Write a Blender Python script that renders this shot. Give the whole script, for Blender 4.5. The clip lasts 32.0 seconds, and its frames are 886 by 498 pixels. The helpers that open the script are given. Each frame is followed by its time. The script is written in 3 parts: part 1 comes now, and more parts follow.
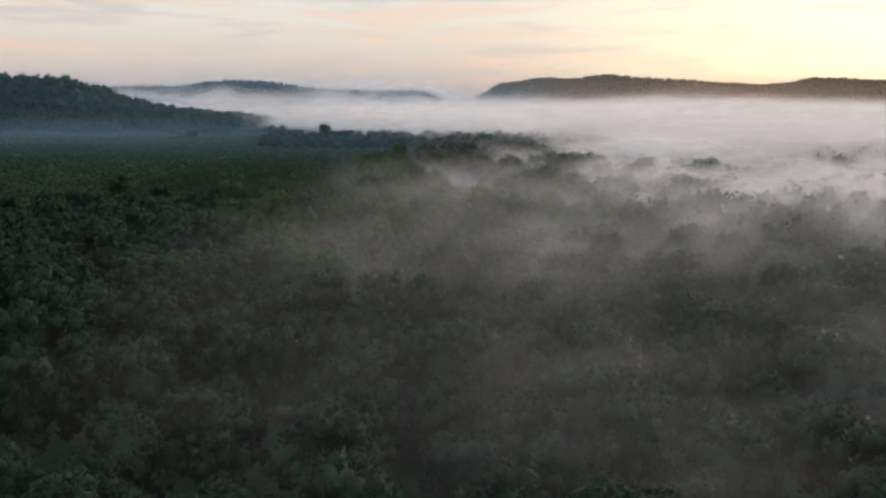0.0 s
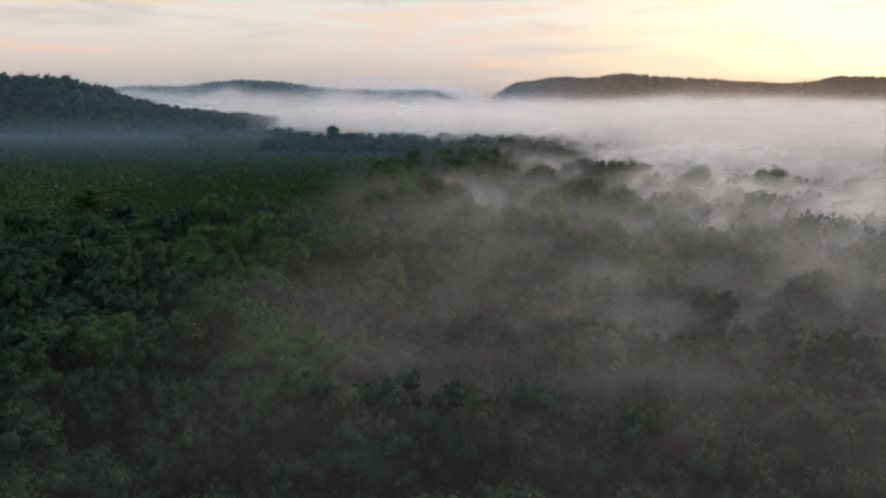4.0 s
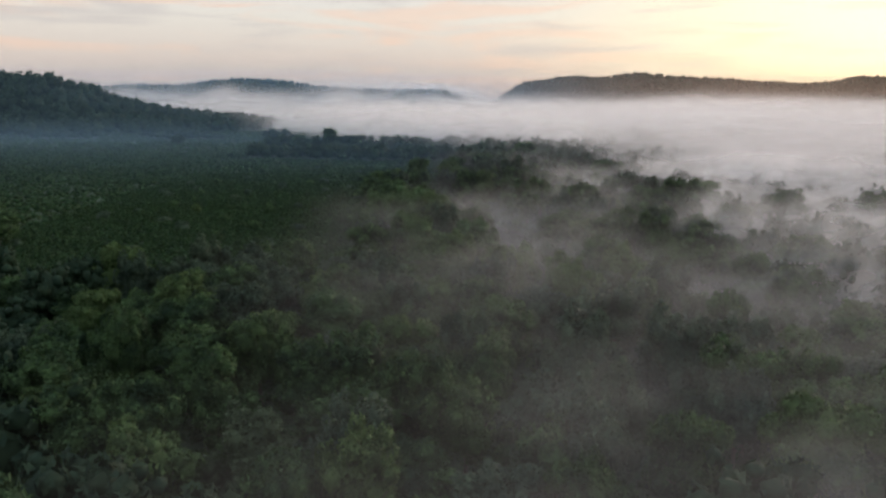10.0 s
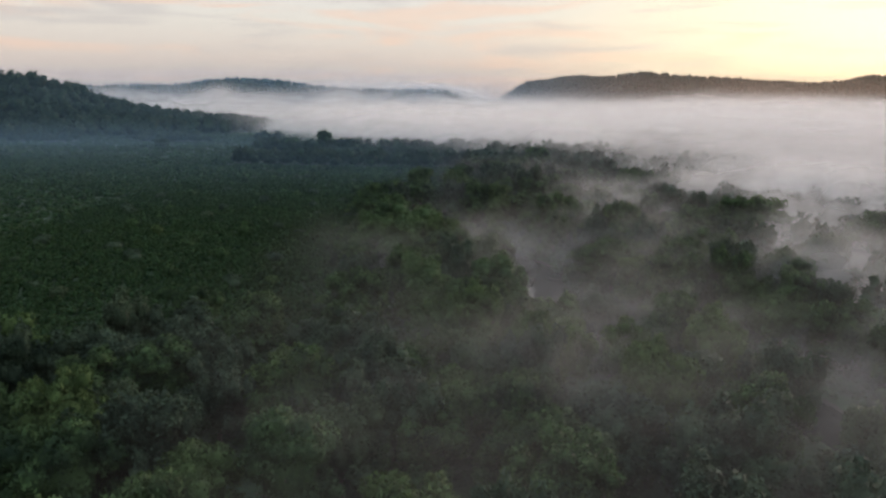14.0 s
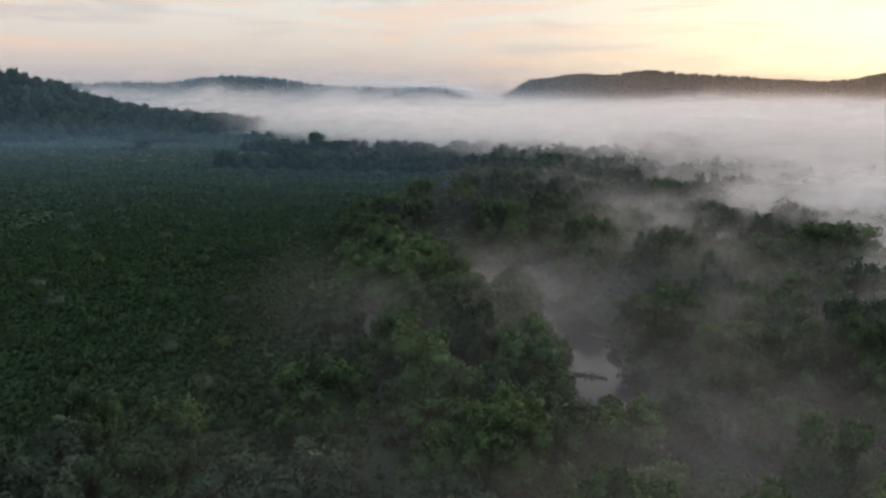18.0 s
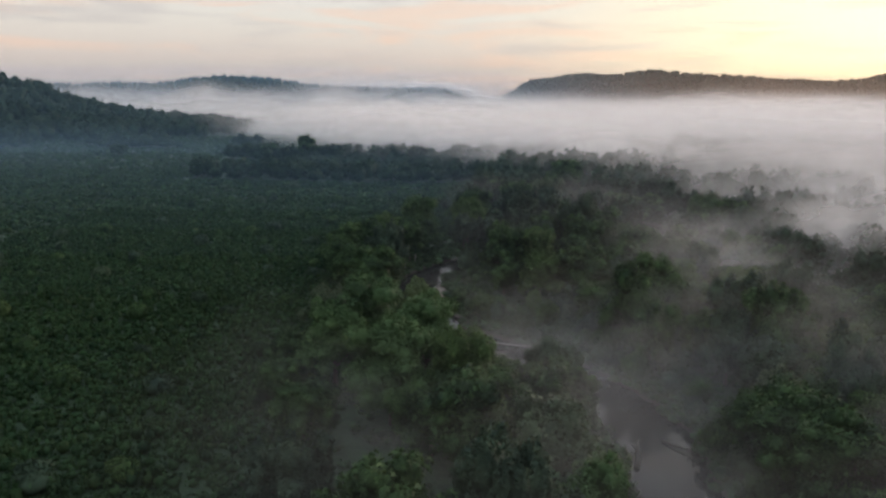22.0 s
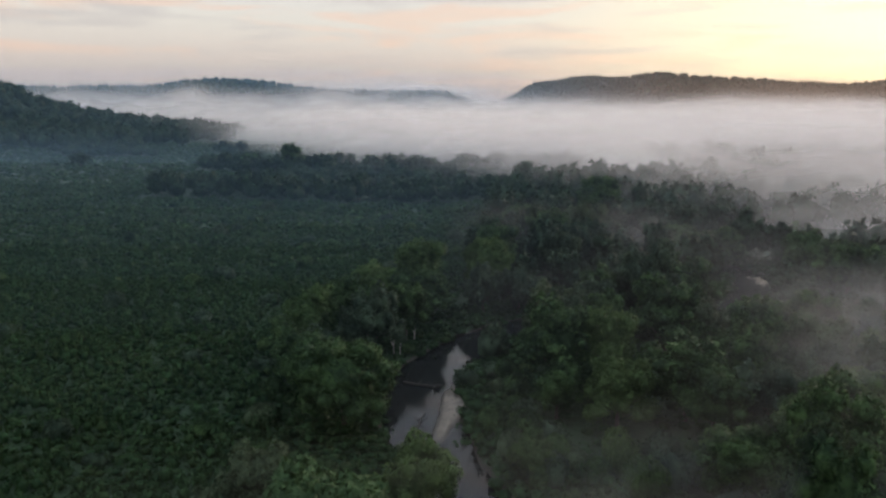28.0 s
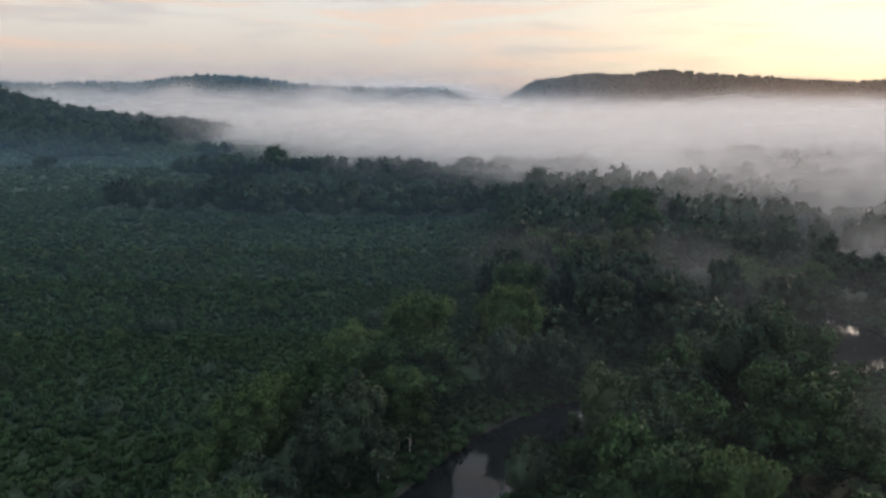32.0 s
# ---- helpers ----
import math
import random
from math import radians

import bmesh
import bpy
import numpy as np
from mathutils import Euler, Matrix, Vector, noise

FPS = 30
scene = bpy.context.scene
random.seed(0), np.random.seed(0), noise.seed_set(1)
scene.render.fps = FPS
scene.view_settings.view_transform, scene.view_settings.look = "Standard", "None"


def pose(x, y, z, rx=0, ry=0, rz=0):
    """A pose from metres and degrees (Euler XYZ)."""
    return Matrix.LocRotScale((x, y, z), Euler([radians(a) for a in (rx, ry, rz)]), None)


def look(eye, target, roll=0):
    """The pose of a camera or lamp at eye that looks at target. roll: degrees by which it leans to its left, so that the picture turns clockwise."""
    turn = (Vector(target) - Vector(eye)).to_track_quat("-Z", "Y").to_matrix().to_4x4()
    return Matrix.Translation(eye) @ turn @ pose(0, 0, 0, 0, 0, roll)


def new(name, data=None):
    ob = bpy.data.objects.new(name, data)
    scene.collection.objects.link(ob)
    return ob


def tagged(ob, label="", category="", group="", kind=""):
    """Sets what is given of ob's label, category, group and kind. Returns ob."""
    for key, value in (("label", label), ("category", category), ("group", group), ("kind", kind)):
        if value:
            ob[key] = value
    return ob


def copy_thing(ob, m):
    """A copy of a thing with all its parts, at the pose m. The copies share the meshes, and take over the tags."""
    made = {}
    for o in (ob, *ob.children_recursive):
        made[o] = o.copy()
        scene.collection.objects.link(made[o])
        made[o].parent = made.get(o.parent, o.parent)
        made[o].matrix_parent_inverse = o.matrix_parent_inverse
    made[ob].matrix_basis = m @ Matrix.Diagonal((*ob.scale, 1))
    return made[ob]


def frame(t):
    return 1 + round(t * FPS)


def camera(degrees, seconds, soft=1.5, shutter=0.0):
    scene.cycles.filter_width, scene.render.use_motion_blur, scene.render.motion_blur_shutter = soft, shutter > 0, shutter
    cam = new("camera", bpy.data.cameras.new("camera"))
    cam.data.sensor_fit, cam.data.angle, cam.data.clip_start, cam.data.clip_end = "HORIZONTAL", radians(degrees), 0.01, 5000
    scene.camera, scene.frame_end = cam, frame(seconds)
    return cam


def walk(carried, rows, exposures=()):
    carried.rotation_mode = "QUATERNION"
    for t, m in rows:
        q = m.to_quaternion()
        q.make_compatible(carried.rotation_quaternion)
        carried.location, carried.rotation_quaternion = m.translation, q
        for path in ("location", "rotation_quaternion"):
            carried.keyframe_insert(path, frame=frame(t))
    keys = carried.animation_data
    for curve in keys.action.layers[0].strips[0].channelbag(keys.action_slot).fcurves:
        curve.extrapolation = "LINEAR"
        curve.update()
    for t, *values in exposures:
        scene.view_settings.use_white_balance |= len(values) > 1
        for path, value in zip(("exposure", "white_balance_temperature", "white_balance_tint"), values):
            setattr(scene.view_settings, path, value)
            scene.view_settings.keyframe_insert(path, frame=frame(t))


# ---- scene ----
cam = camera(64.0, 32.0, soft=2.4)
PATH = (
    (0, 2.40, -57.90, 39.70, -1.32, -12.05, -0.20),
    (1.5, 1.20, -40.95, 39.75, -1.05, -12.05, -0.15),
    (3.0, 0.35, -24.60, 39.85, -0.62, -12.05, -0.10),
    (4.5, -0.25, -9.20, 39.80, -0.22, -12.07, -0.10),
    (5.5, -0.50, 0.60, 39.77, 0.06, -12.10, -0.10),
    (7.0, -0.90, 15.30, 39.78, 0.10, -12.10, -0.15),
    (8.5, -1.05, 30.51, 39.74, 0.10, -12.10, -0.30),
    (10.0, -1.84, 46.29, 39.74, 0.10, -12.10, -0.25),
    (11.5, -2.63, 61.54, 39.74, 0.10, -12.10, -0.30),
    (13.0, -3.42, 76.80, 39.74, 0.10, -12.10, -0.25),
    (14.5, -4.21, 91.79, 39.74, 0.10, -12.10, -0.20),
    (17.0, -4.73, 116.25, 40.00, 0.10, -12.20, -0.20),
    (18.5, -5.52, 131.50, 40.00, 0.10, -12.20, -0.30),
    (20.0, -6.05, 146.75, 40.00, 0.00, -12.20, -0.25),
    (21.5, -6.58, 161.75, 40.00, 0.00, -12.20, -0.20),
    (23.0, -7.10, 176.74, 40.00, 0.00, -12.10, -0.30),
    (24.0, -7.63, 186.20, 40.00, 0.00, -12.00, -0.30),
    (25.5, -7.89, 199.88, 40.00, 0.00, -11.90, -0.25),
    (27.5, -8.68, 218.55, 39.74, 0.00, -11.90, -0.20),
    (29.0, -8.94, 233.28, 39.74, 0.00, -12.00, -0.20),
    (30.5, -9.47, 247.75, 39.74, 0.00, -12.00, -0.25),
    (32.0, -9.99, 262.74, 39.74, -0.10, -12.10, -0.30),
)
walk(cam, [(t, pose(x, y, z, 90 + pitch, roll, yaw)) for t, x, y, z, yaw, pitch, roll in PATH])
# ---- world, sun ----
SUN_AZ, SUN_EL = 34.0, 9.0          # degrees right of +y, above the horizon
sun_dir = Vector((math.sin(radians(SUN_AZ)) * math.cos(radians(SUN_EL)), math.cos(radians(SUN_AZ)) * math.cos(radians(SUN_EL)), math.sin(radians(SUN_EL))))
sun = new("sun", bpy.data.lights.new("sun", "SUN"))
sun.data.energy, sun.data.angle, sun.data.color = 2.3, radians(14), (1.0, 0.80, 0.68)
sun.matrix_world = look((0, 0, 300), Vector((0, 0, 300)) - sun_dir)


class Nodes:
    """A small helper to write node trees in few lines."""

    def __init__(self, tree):
        self.tree = tree
        tree.nodes.clear()

    def add(self, kind, values=None, operation="", blend="", smooth=False):
        n = self.tree.nodes.new(kind)
        if operation:
            n.operation = operation
        if blend:
            n.data_type, n.blend_type = "RGBA", blend
        if smooth:
            n.interpolation_type = "SMOOTHSTEP"
        for key, value in (values or {}).items():
            if isinstance(value, bpy.types.NodeSocket):
                self.tree.links.new(value, n.inputs[key])
            else:
                n.inputs[key].default_value = value
        return n

    def math(self, op, a, b=0.0, c=0.0):
        return self.add("ShaderNodeMath", {0: a, 1: b, 2: c}, operation=op).outputs[0]

    def mix(self, fac, a, b, blend="MIX"):
        n = self.add("ShaderNodeMix", blend=blend)
        for i, v in ((0, fac), (6, a), (7, b)):
            if isinstance(v, bpy.types.NodeSocket):
                self.tree.links.new(v, n.inputs[i])
            else:
                n.inputs[i].default_value = v if i == 0 else (*v, 1.0)
        return n.outputs[2]

    def step(self, value, low, high, a=0.0, b=1.0):
        return self.add("ShaderNodeMapRange", {0: value, 1: low, 2: high, 3: a, 4: b}, smooth=True).outputs[0]

    def noise(self, vector, scale, detail=3.0, rough=0.5, distortion=0.0):
        return self.add("ShaderNodeTexNoise", {"Vector": vector, "Scale": scale, "Detail": detail, "Roughness": rough, "Distortion": distortion}).outputs[0]

    def ramp(self, value, stops):
        n = self.add("ShaderNodeValToRGB", {0: value})
        e = n.color_ramp.elements
        while len(e) < len(stops):
            e.new(0.5)
        for el, (p, c) in zip(e, stops):
            el.position, el.color = p, (*c, 1.0)
        return n.outputs[0]

    def stretch(self, vector, scale):
        return self.add("ShaderNodeVectorMath", {0: vector, 1: scale}, operation="MULTIPLY").outputs[0]


world = bpy.data.worlds.new("dawn_sky")
scene.world = world
world.use_nodes = True
w = Nodes(world.node_tree)
way = w.add("ShaderNodeTexCoord").outputs["Generated"]
xyz = w.add("ShaderNodeSeparateXYZ", {0: way})
air = w.add("ShaderNodeTexSky")
air.sky_type, air.sun_disc, air.sun_elevation, air.sun_rotation, air.dust_density = "NISHITA", False, radians(SUN_EL), radians(SUN_AZ), 2.0
clear = w.mix(1.0, air.outputs[0], (0.075, 0.08, 0.09), "MULTIPLY")
# a thin high veil of cloud: pink at the horizon, cream above, grey blue overhead
veil = w.ramp(xyz.outputs[2], ((0.0, (0.72, 0.59, 0.55)), (0.045, (0.80, 0.68, 0.61)), (0.10, (0.90, 0.84, 0.76)), (0.25, (0.80, 0.86, 0.92)), (1.0, (0.68, 0.86, 1.14))))
near_sun = w.add("ShaderNodeVectorMath", {0: way, 1: tuple(sun_dir)}, operation="DOT_PRODUCT").outputs["Value"]
veil = w.mix(w.step(near_sun, 0.85, 1.0, 0.0, 0.85), veil, (1.06, 0.95, 0.74))
streak = w.noise(w.stretch(way, (3.0, 3.0, 26.0)), 1.6, 5.0, 0.55, 0.6)
veil = w.mix(w.step(streak, 0.48, 0.68, 0.0, 0.65), veil, (1.0, 0.72, 0.57))
grey = w.noise(w.stretch(way, (4.0, 4.0, 40.0)), 1.3, 4.0, 0.5, 0.4)
veil = w.mix(w.step(grey, 0.50, 0.70, 0.0, 0.55), veil, (0.64, 0.58, 0.57))
sky = w.mix(0.87, clear, veil)
w.add("ShaderNodeOutputWorld", {0: w.add("ShaderNodeBackground", {0: sky, 1: 1.0}).outputs[0]})
scene.cycles.transparent_max_bounces = 96
scene.cycles.max_bounces, scene.cycles.diffuse_bounces, scene.cycles.glossy_bounces, scene.cycles.transmission_bounces = 4, 2, 2, 2


# ---- materials ----
def material(name):
    m = bpy.data.materials.new(name)
    m.use_nodes = True
    return m, Nodes(m.node_tree)


def finish(n, shader):
    n.add("ShaderNodeOutputMaterial", {0: shader})


def leaf_material(name, dark, light, dry, joined=False):
    """Foliage: tone varies from tree to tree, from clump to clump, and by patches; a little light passes through."""
    m, n = material(name)
    geo = n.add("ShaderNodeNewGeometry")
    own = geo.outputs["Random Per Island"]
    each = own if joined else n.add("ShaderNodeObjectInfo").outputs["Random"]
    patch = n.noise(geo.outputs["Position"], 0.35, 3.0, 0.6)
    col = n.mix(n.step(patch, 0.3, 0.7), dark, light)
    col = n.mix(n.math("MULTIPLY", n.step(each, 0.55, 1.0), 0.65), col, dry)
    col = n.mix(n.math("MULTIPLY", n.math("POWER", own, 2.0), 0.5), col, tuple(0.5 * c for c in dark))
    skin = n.add("ShaderNodeBsdfPrincipled", {"Base Color": col, "Roughness": 0.75, "Specular IOR Level": 0.12}).outputs[0]
    thin = n.add("ShaderNodeBsdfTranslucent", {0: n.mix(0.5, col, light)}).outputs[0]
    finish(n, n.add("ShaderNodeMixShader", {0: 0.25, 1: skin, 2: thin}).outputs[0])
    return m


leaf_maple = leaf_material("maple_leaf", (0.020, 0.043, 0.025), (0.092, 0.165, 0.062), (0.118, 0.184, 0.060))
leaf_poplar = leaf_material("poplar_leaf", (0.038, 0.072, 0.038), (0.100, 0.178, 0.076), (0.115, 0.190, 0.072))
leaf_willow = leaf_material("willow_leaf", (0.030, 0.054, 0.039), (0.092, 0.140, 0.086), (0.105, 0.146, 0.070))
leaf_far = leaf_material("woods_leaf", (0.020, 0.042, 0.027), (0.040, 0.074, 0.040), (0.054, 0.082, 0.038), True)
leaf_shrub = leaf_material("thicket_leaf", (0.017, 0.041, 0.021), (0.054, 0.112, 0.043), (0.090, 0.138, 0.047), True)


# a darker, bluer leaf colour for the hedgerow trees
leaf_hedge = leaf_material("hedge_leaf", (0.016, 0.036, 0.021), (0.034, 0.066, 0.034), (0.045, 0.075, 0.034))


def bark_material(name, dark, light):
    m, n = material(name)
    pos = n.add("ShaderNodeTexCoord").outputs["Object"]
    grain = n.noise(n.stretch(pos, (6.0, 6.0, 1.2)), 2.0, 5.0, 0.65)
    skin = n.add("ShaderNodeBsdfPrincipled", {"Base Color": n.mix(n.step(grain, 0.3, 0.7), dark, light), "Roughness": 0.9})
    n.tree.links.new(n.add("ShaderNodeBump", {"Strength": 0.6, "Distance": 0.05, "Height": grain}).outputs[0], skin.inputs["Normal"])
    finish(n, skin.outputs[0])
    return m


bark = bark_material("bark", (0.05, 0.042, 0.034), (0.14, 0.12, 0.10))
dead_wood = bark_material("dead_wood", (0.22, 0.20, 0.18), (0.46, 0.43, 0.40))
wet_wood = bark_material("wet_wood", (0.025, 0.021, 0.018), (0.07, 0.06, 0.05))


def ground_material():
    """Marsh floor: grass and sedge with mud patches, mud on the river banks below the meadow's level."""
    m, n = material("marsh_ground")
    pos = n.add("ShaderNodeNewGeometry").outputs["Position"]
    big, small = n.noise(pos, 0.03, 4.0, 0.6), n.noise(pos, 0.8, 5.0, 0.65)
    grass = n.mix(n.step(small, 0.3, 0.7), (0.016, 0.038, 0.016), (0.034, 0.072, 0.028))
    grass = n.mix(n.step(big, 0.45, 0.7, 0.0, 0.5), grass, (0.036, 0.062, 0.028))
    mud = n.mix(small, (0.035, 0.030, 0.024), (0.075, 0.065, 0.052))
    z = n.math("ADD", n.add("ShaderNodeSeparateXYZ", {0: pos}).outputs[2], n.math("MULTIPLY", small, 0.5))
    col = n.mix(n.step(z, -1.15, -0.75), mud, grass)
    skin = n.add("ShaderNodeBsdfPrincipled", {"Base Color": col, "Roughness": 0.9})
    n.tree.links.new(n.add("ShaderNodeBump", {"Strength": 0.8, "Distance": 0.3, "Height": small}).outputs[0], skin.inputs["Normal"])
    finish(n, skin.outputs[0])
    return m


def water_material():
    m, n = material("river_water")
    pos = n.add("ShaderNodeNewGeometry").outputs["Position"]
    ripple = n.noise(n.stretch(pos, (1.0, 0.6, 1.0)), 1.3, 3.0, 0.5)
    skin = n.add("ShaderNodeBsdfPrincipled", {"Base Color": (0.014, 0.016, 0.016, 1.0), "Roughness": 0.05, "IOR": 1.33, "Specular IOR Level": 0.4})
    n.tree.links.new(n.add("ShaderNodeBump", {"Strength": 0.10, "Distance": 0.05, "Height": ripple}).outputs[0], skin.inputs["Normal"])
    finish(n, skin.outputs[0])
    return m


def sand_material():
    m, n = material("river_sand")
    pos = n.add("ShaderNodeNewGeometry").outputs["Position"]
    small, big = n.noise(pos, 3.0, 5.0, 0.6), n.noise(pos, 0.4, 3.0, 0.5)
    col = n.mix(small, (0.16, 0.13, 0.10), (0.30, 0.26, 0.21))
    col = n.mix(n.step(big, 0.4, 0.65, 0.0, 0.6), col, (0.10, 0.085, 0.065))
    wet = n.step(n.add("ShaderNodeSeparateXYZ", {0: pos}).outputs[2], -1.42, -1.12)
    col = n.mix(wet, (0.075, 0.062, 0.050), col)
    skin = n.add("ShaderNodeBsdfPrincipled", {"Base Color": col, "Roughness": n.step(wet, 0.0, 1.0, 0.4, 0.85)})
    n.tree.links.new(n.add("ShaderNodeBump", {"Strength": 0.4, "Distance": 0.08, "Height": small}).outputs[0], skin.inputs["Normal"])
    finish(n, skin.outputs[0])
    return m


marsh, water_mat, sand = ground_material(), water_material(), sand_material()


# ---- mist: where it lies ----
# patches of mist: centre x, y; reach in x, y; strength per metre; height of its top, and of its foot where it floats
PATCHES = (
    (22.0, 10.0, 62.0, 28.0, 0.0013, 34.0, 21.0), (45.0, 4.0, 92.0, 46.0, 0.0034, 34.0, -99.0), (26.0, 74.0, 78.0, 42.0, 0.0047, 25.0, -99.0), (85.0, 105.0, 100.0, 75.0, 0.0050, 24.0, -99.0), (75.0, 205.0, 70.0, 65.0, 0.0080, 20.0, -99.0),
    (14.0, 154.0, 64.0, 58.0, 0.0029, 22.0, -99.0), (28.0, 190.0, 66.0, 42.0, 0.0018, 20.0, -99.0), (30.0, 240.0, 78.0, 64.0, 0.0050, 20.0, -99.0), (10.0, 270.0, 58.0, 26.0, 0.0040, 16.0, -99.0),
    (32.0, 403.0, 45.0, 26.0, 0.0045, 18.0, -99.0), (100.0, 415.0, 42.0, 42.0, 0.020, 17.0, -99.0), (110.0, 190.0, 75.0, 75.0, 0.044, 19.0, -99.0), (88.0, 314.0, 68.0, 48.0, 0.018, 18.0, -99.0),
    (95.0, 262.0, 45.0, 45.0, 0.018, 15.0, -99.0), (124.0, 310.0, 80.0, 88.0, 0.040, 20.0, -99.0), (4.0, 252.0, 40.0, 22.0, 0.0024, 15.0, -99.0), (72.0, 290.0, 50.0, 36.0, 0.015, 16.0, -99.0),
    (190.0, 150.0, 110.0, 170.0, 0.05, 22.0, -99.0), (85.0, 330.0, 120.0, 150.0, 0.0012, 24.0, -99.0),
)
FAR_PATCHES = (
    (-90.0, 1750.0, 260.0, 650.0, 0.012, 84.0, -99.0), (-70.0, 1280.0, 220.0, 260.0, 0.010, 56.0, -99.0), (-240.0, 1000.0, 170.0, 120.0, 0.003, 32.0, -99.0), (-450.0, 1240.0, 380.0, 230.0, 0.008, 60.0, -99.0), (430.0, 1720.0, 330.0, 220.0, 0.005, 62.0, -99.0),
)
# the bank's near edge: x, y
EDGE = ((-600, 1180), (-330, 1100), (-190, 920), (-90, 760), (0, 650), (55, 545), (85, 450), (130, 335), (180, 245), (260, 150), (600, 60))


def edge_y(x):
    return np.interp(x, [p[0] for p in EDGE], [p[1] for p in EDGE])


def mist_material(name, spacing, patches, grain):
    """One thin sheet of mist: what it hides follows from how thick the mist is there and from the gap to the next sheet."""
    m, n = material(name)
    pos = n.add("ShaderNodeNewGeometry").outputs["Position"]
    p = n.add("ShaderNodeSeparateXYZ", {0: pos})
    x, y, z = p.outputs
    wide = n.stretch(pos, (1.0, 0.8, 2.2))
    low = n.noise(wide, 0.011 * grain, 0.0)
    fine = n.noise(wide, 0.036 * grain, 2.5, 0.6)
    lift = n.math("MULTIPLY", n.math("SUBTRACT", low, 0.5), n.step(y, 450.0, 1500.0, 12.0, 26.0))
    zz = n.math("SUBTRACT", n.math("SUBTRACT", z, lift), n.math("MULTIPLY", n.math("SUBTRACT", fine, 0.5), n.step(y, 450.0, 1200.0, 9.0, 16.0)))
    total = None
    for cx, cy, rx, ry, rho, top, foot in patches:
        q = n.add("ShaderNodeVectorMath", {0: pos, 1: (1 / rx, 1 / ry, 0.0), 2: (-cx / rx, -cy / ry, 0.0)}, operation="MULTIPLY_ADD").outputs[0]
        r = n.add("ShaderNodeVectorMath", {0: q}, operation="LENGTH").outputs["Value"]
        here = n.math("MULTIPLY", n.step(r, 1.0, 0.2), n.step(zz, top, max(top * 0.15, foot + 2.0), 0.0, rho))
        if foot > 0:
            here = n.math("MULTIPLY", here, n.step(zz, foot - 9.0, foot + 3.0))
        total = here if total is None else n.math("ADD", total, here)
    total = n.math("MULTIPLY", total, n.step(fine, 0.32, 0.70, 0.12, 2.0))
    # the bank that fills the valley
    curve = n.add("ShaderNodeFloatCurve", {1: n.add("ShaderNodeMapRange", {0: x, 1: -600.0, 2: 600.0}).outputs[0]})
    pts = curve.mapping.curves[0].points
    while len(pts) < len(EDGE):
        pts.new(0.5, 0.5)
    for pt, (ex, ey) in zip(pts, EDGE):
        pt.location, pt.handle_type = ((ex + 600) / 1200, ey / 1200), "VECTOR"
    curve.mapping.update()
    beyond = n.math("SUBTRACT", y, n.math("MULTIPLY", curve.outputs[0], 1200.0))
    beyond = n.math("ADD", beyond, n.math("MULTIPLY", n.math("SUBTRACT", fine, 0.5), 120.0))
    top = n.step(y, 400.0, 1300.0, 30.0, 39.0)
    under = n.math("POWER", n.step(n.math("DIVIDE", zz, top), 1.8, 0.0), 4.0)
    bank = n.math("MULTIPLY", n.math("MULTIPLY", n.step(beyond, -150.0, 190.0, 0.0, 0.028), under), n.step(fine, 0.25, 0.6, 0.8, 1.1))
    total = n.math("ADD", total, bank)
    return mist_surface(m, n, total, spacing)


def haze_material(spacing):
    """Low blue haze over the marsh, and haze before the ridges; its colour holds the scattered light: blue at the
    valley's head, warm towards the sunrise.
    """
    m, n = material("haze")
    pos = n.add("ShaderNodeNewGeometry").outputs["Position"]
    x, y, z = n.add("ShaderNodeSeparateXYZ", {0: pos}).outputs
    cloud = n.step(n.noise(n.stretch(pos, (1.0, 1.0, 3.0)), 0.004, 3.0, 0.5), 0.3, 0.7, 0.6, 1.4)
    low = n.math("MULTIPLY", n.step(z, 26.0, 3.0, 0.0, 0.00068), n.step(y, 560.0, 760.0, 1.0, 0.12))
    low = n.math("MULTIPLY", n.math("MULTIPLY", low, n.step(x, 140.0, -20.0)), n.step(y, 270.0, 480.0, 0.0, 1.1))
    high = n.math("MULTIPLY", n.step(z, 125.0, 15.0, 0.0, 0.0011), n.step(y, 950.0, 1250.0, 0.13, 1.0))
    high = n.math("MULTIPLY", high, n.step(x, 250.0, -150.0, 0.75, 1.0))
    # blue air light and the sunrise's warmth, painted into the sheets' colour by x
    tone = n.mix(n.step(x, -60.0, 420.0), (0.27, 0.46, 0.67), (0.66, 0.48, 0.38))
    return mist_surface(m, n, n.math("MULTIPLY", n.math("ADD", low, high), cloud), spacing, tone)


def mist_surface(m, n, total, spacing, tone=(0.94, 0.92, 0.915, 1.0)):
    seen = n.math("SUBTRACT", 1.0, n.math("EXPONENT", n.math("MULTIPLY", total, -spacing)))
    both = n.add("ShaderNodeMixShader", {0: 0.5, 1: n.add("ShaderNodeBsdfDiffuse", {0: tone}).outputs[0], 2: n.add("ShaderNodeBsdfTranslucent", {0: tone}).outputs[0]}).outputs[0]
    finish(n, n.add("ShaderNodeMixShader", {0: seen, 1: n.add("ShaderNodeBsdfTransparent").outputs[0], 2: both}).outputs[0])
    return m


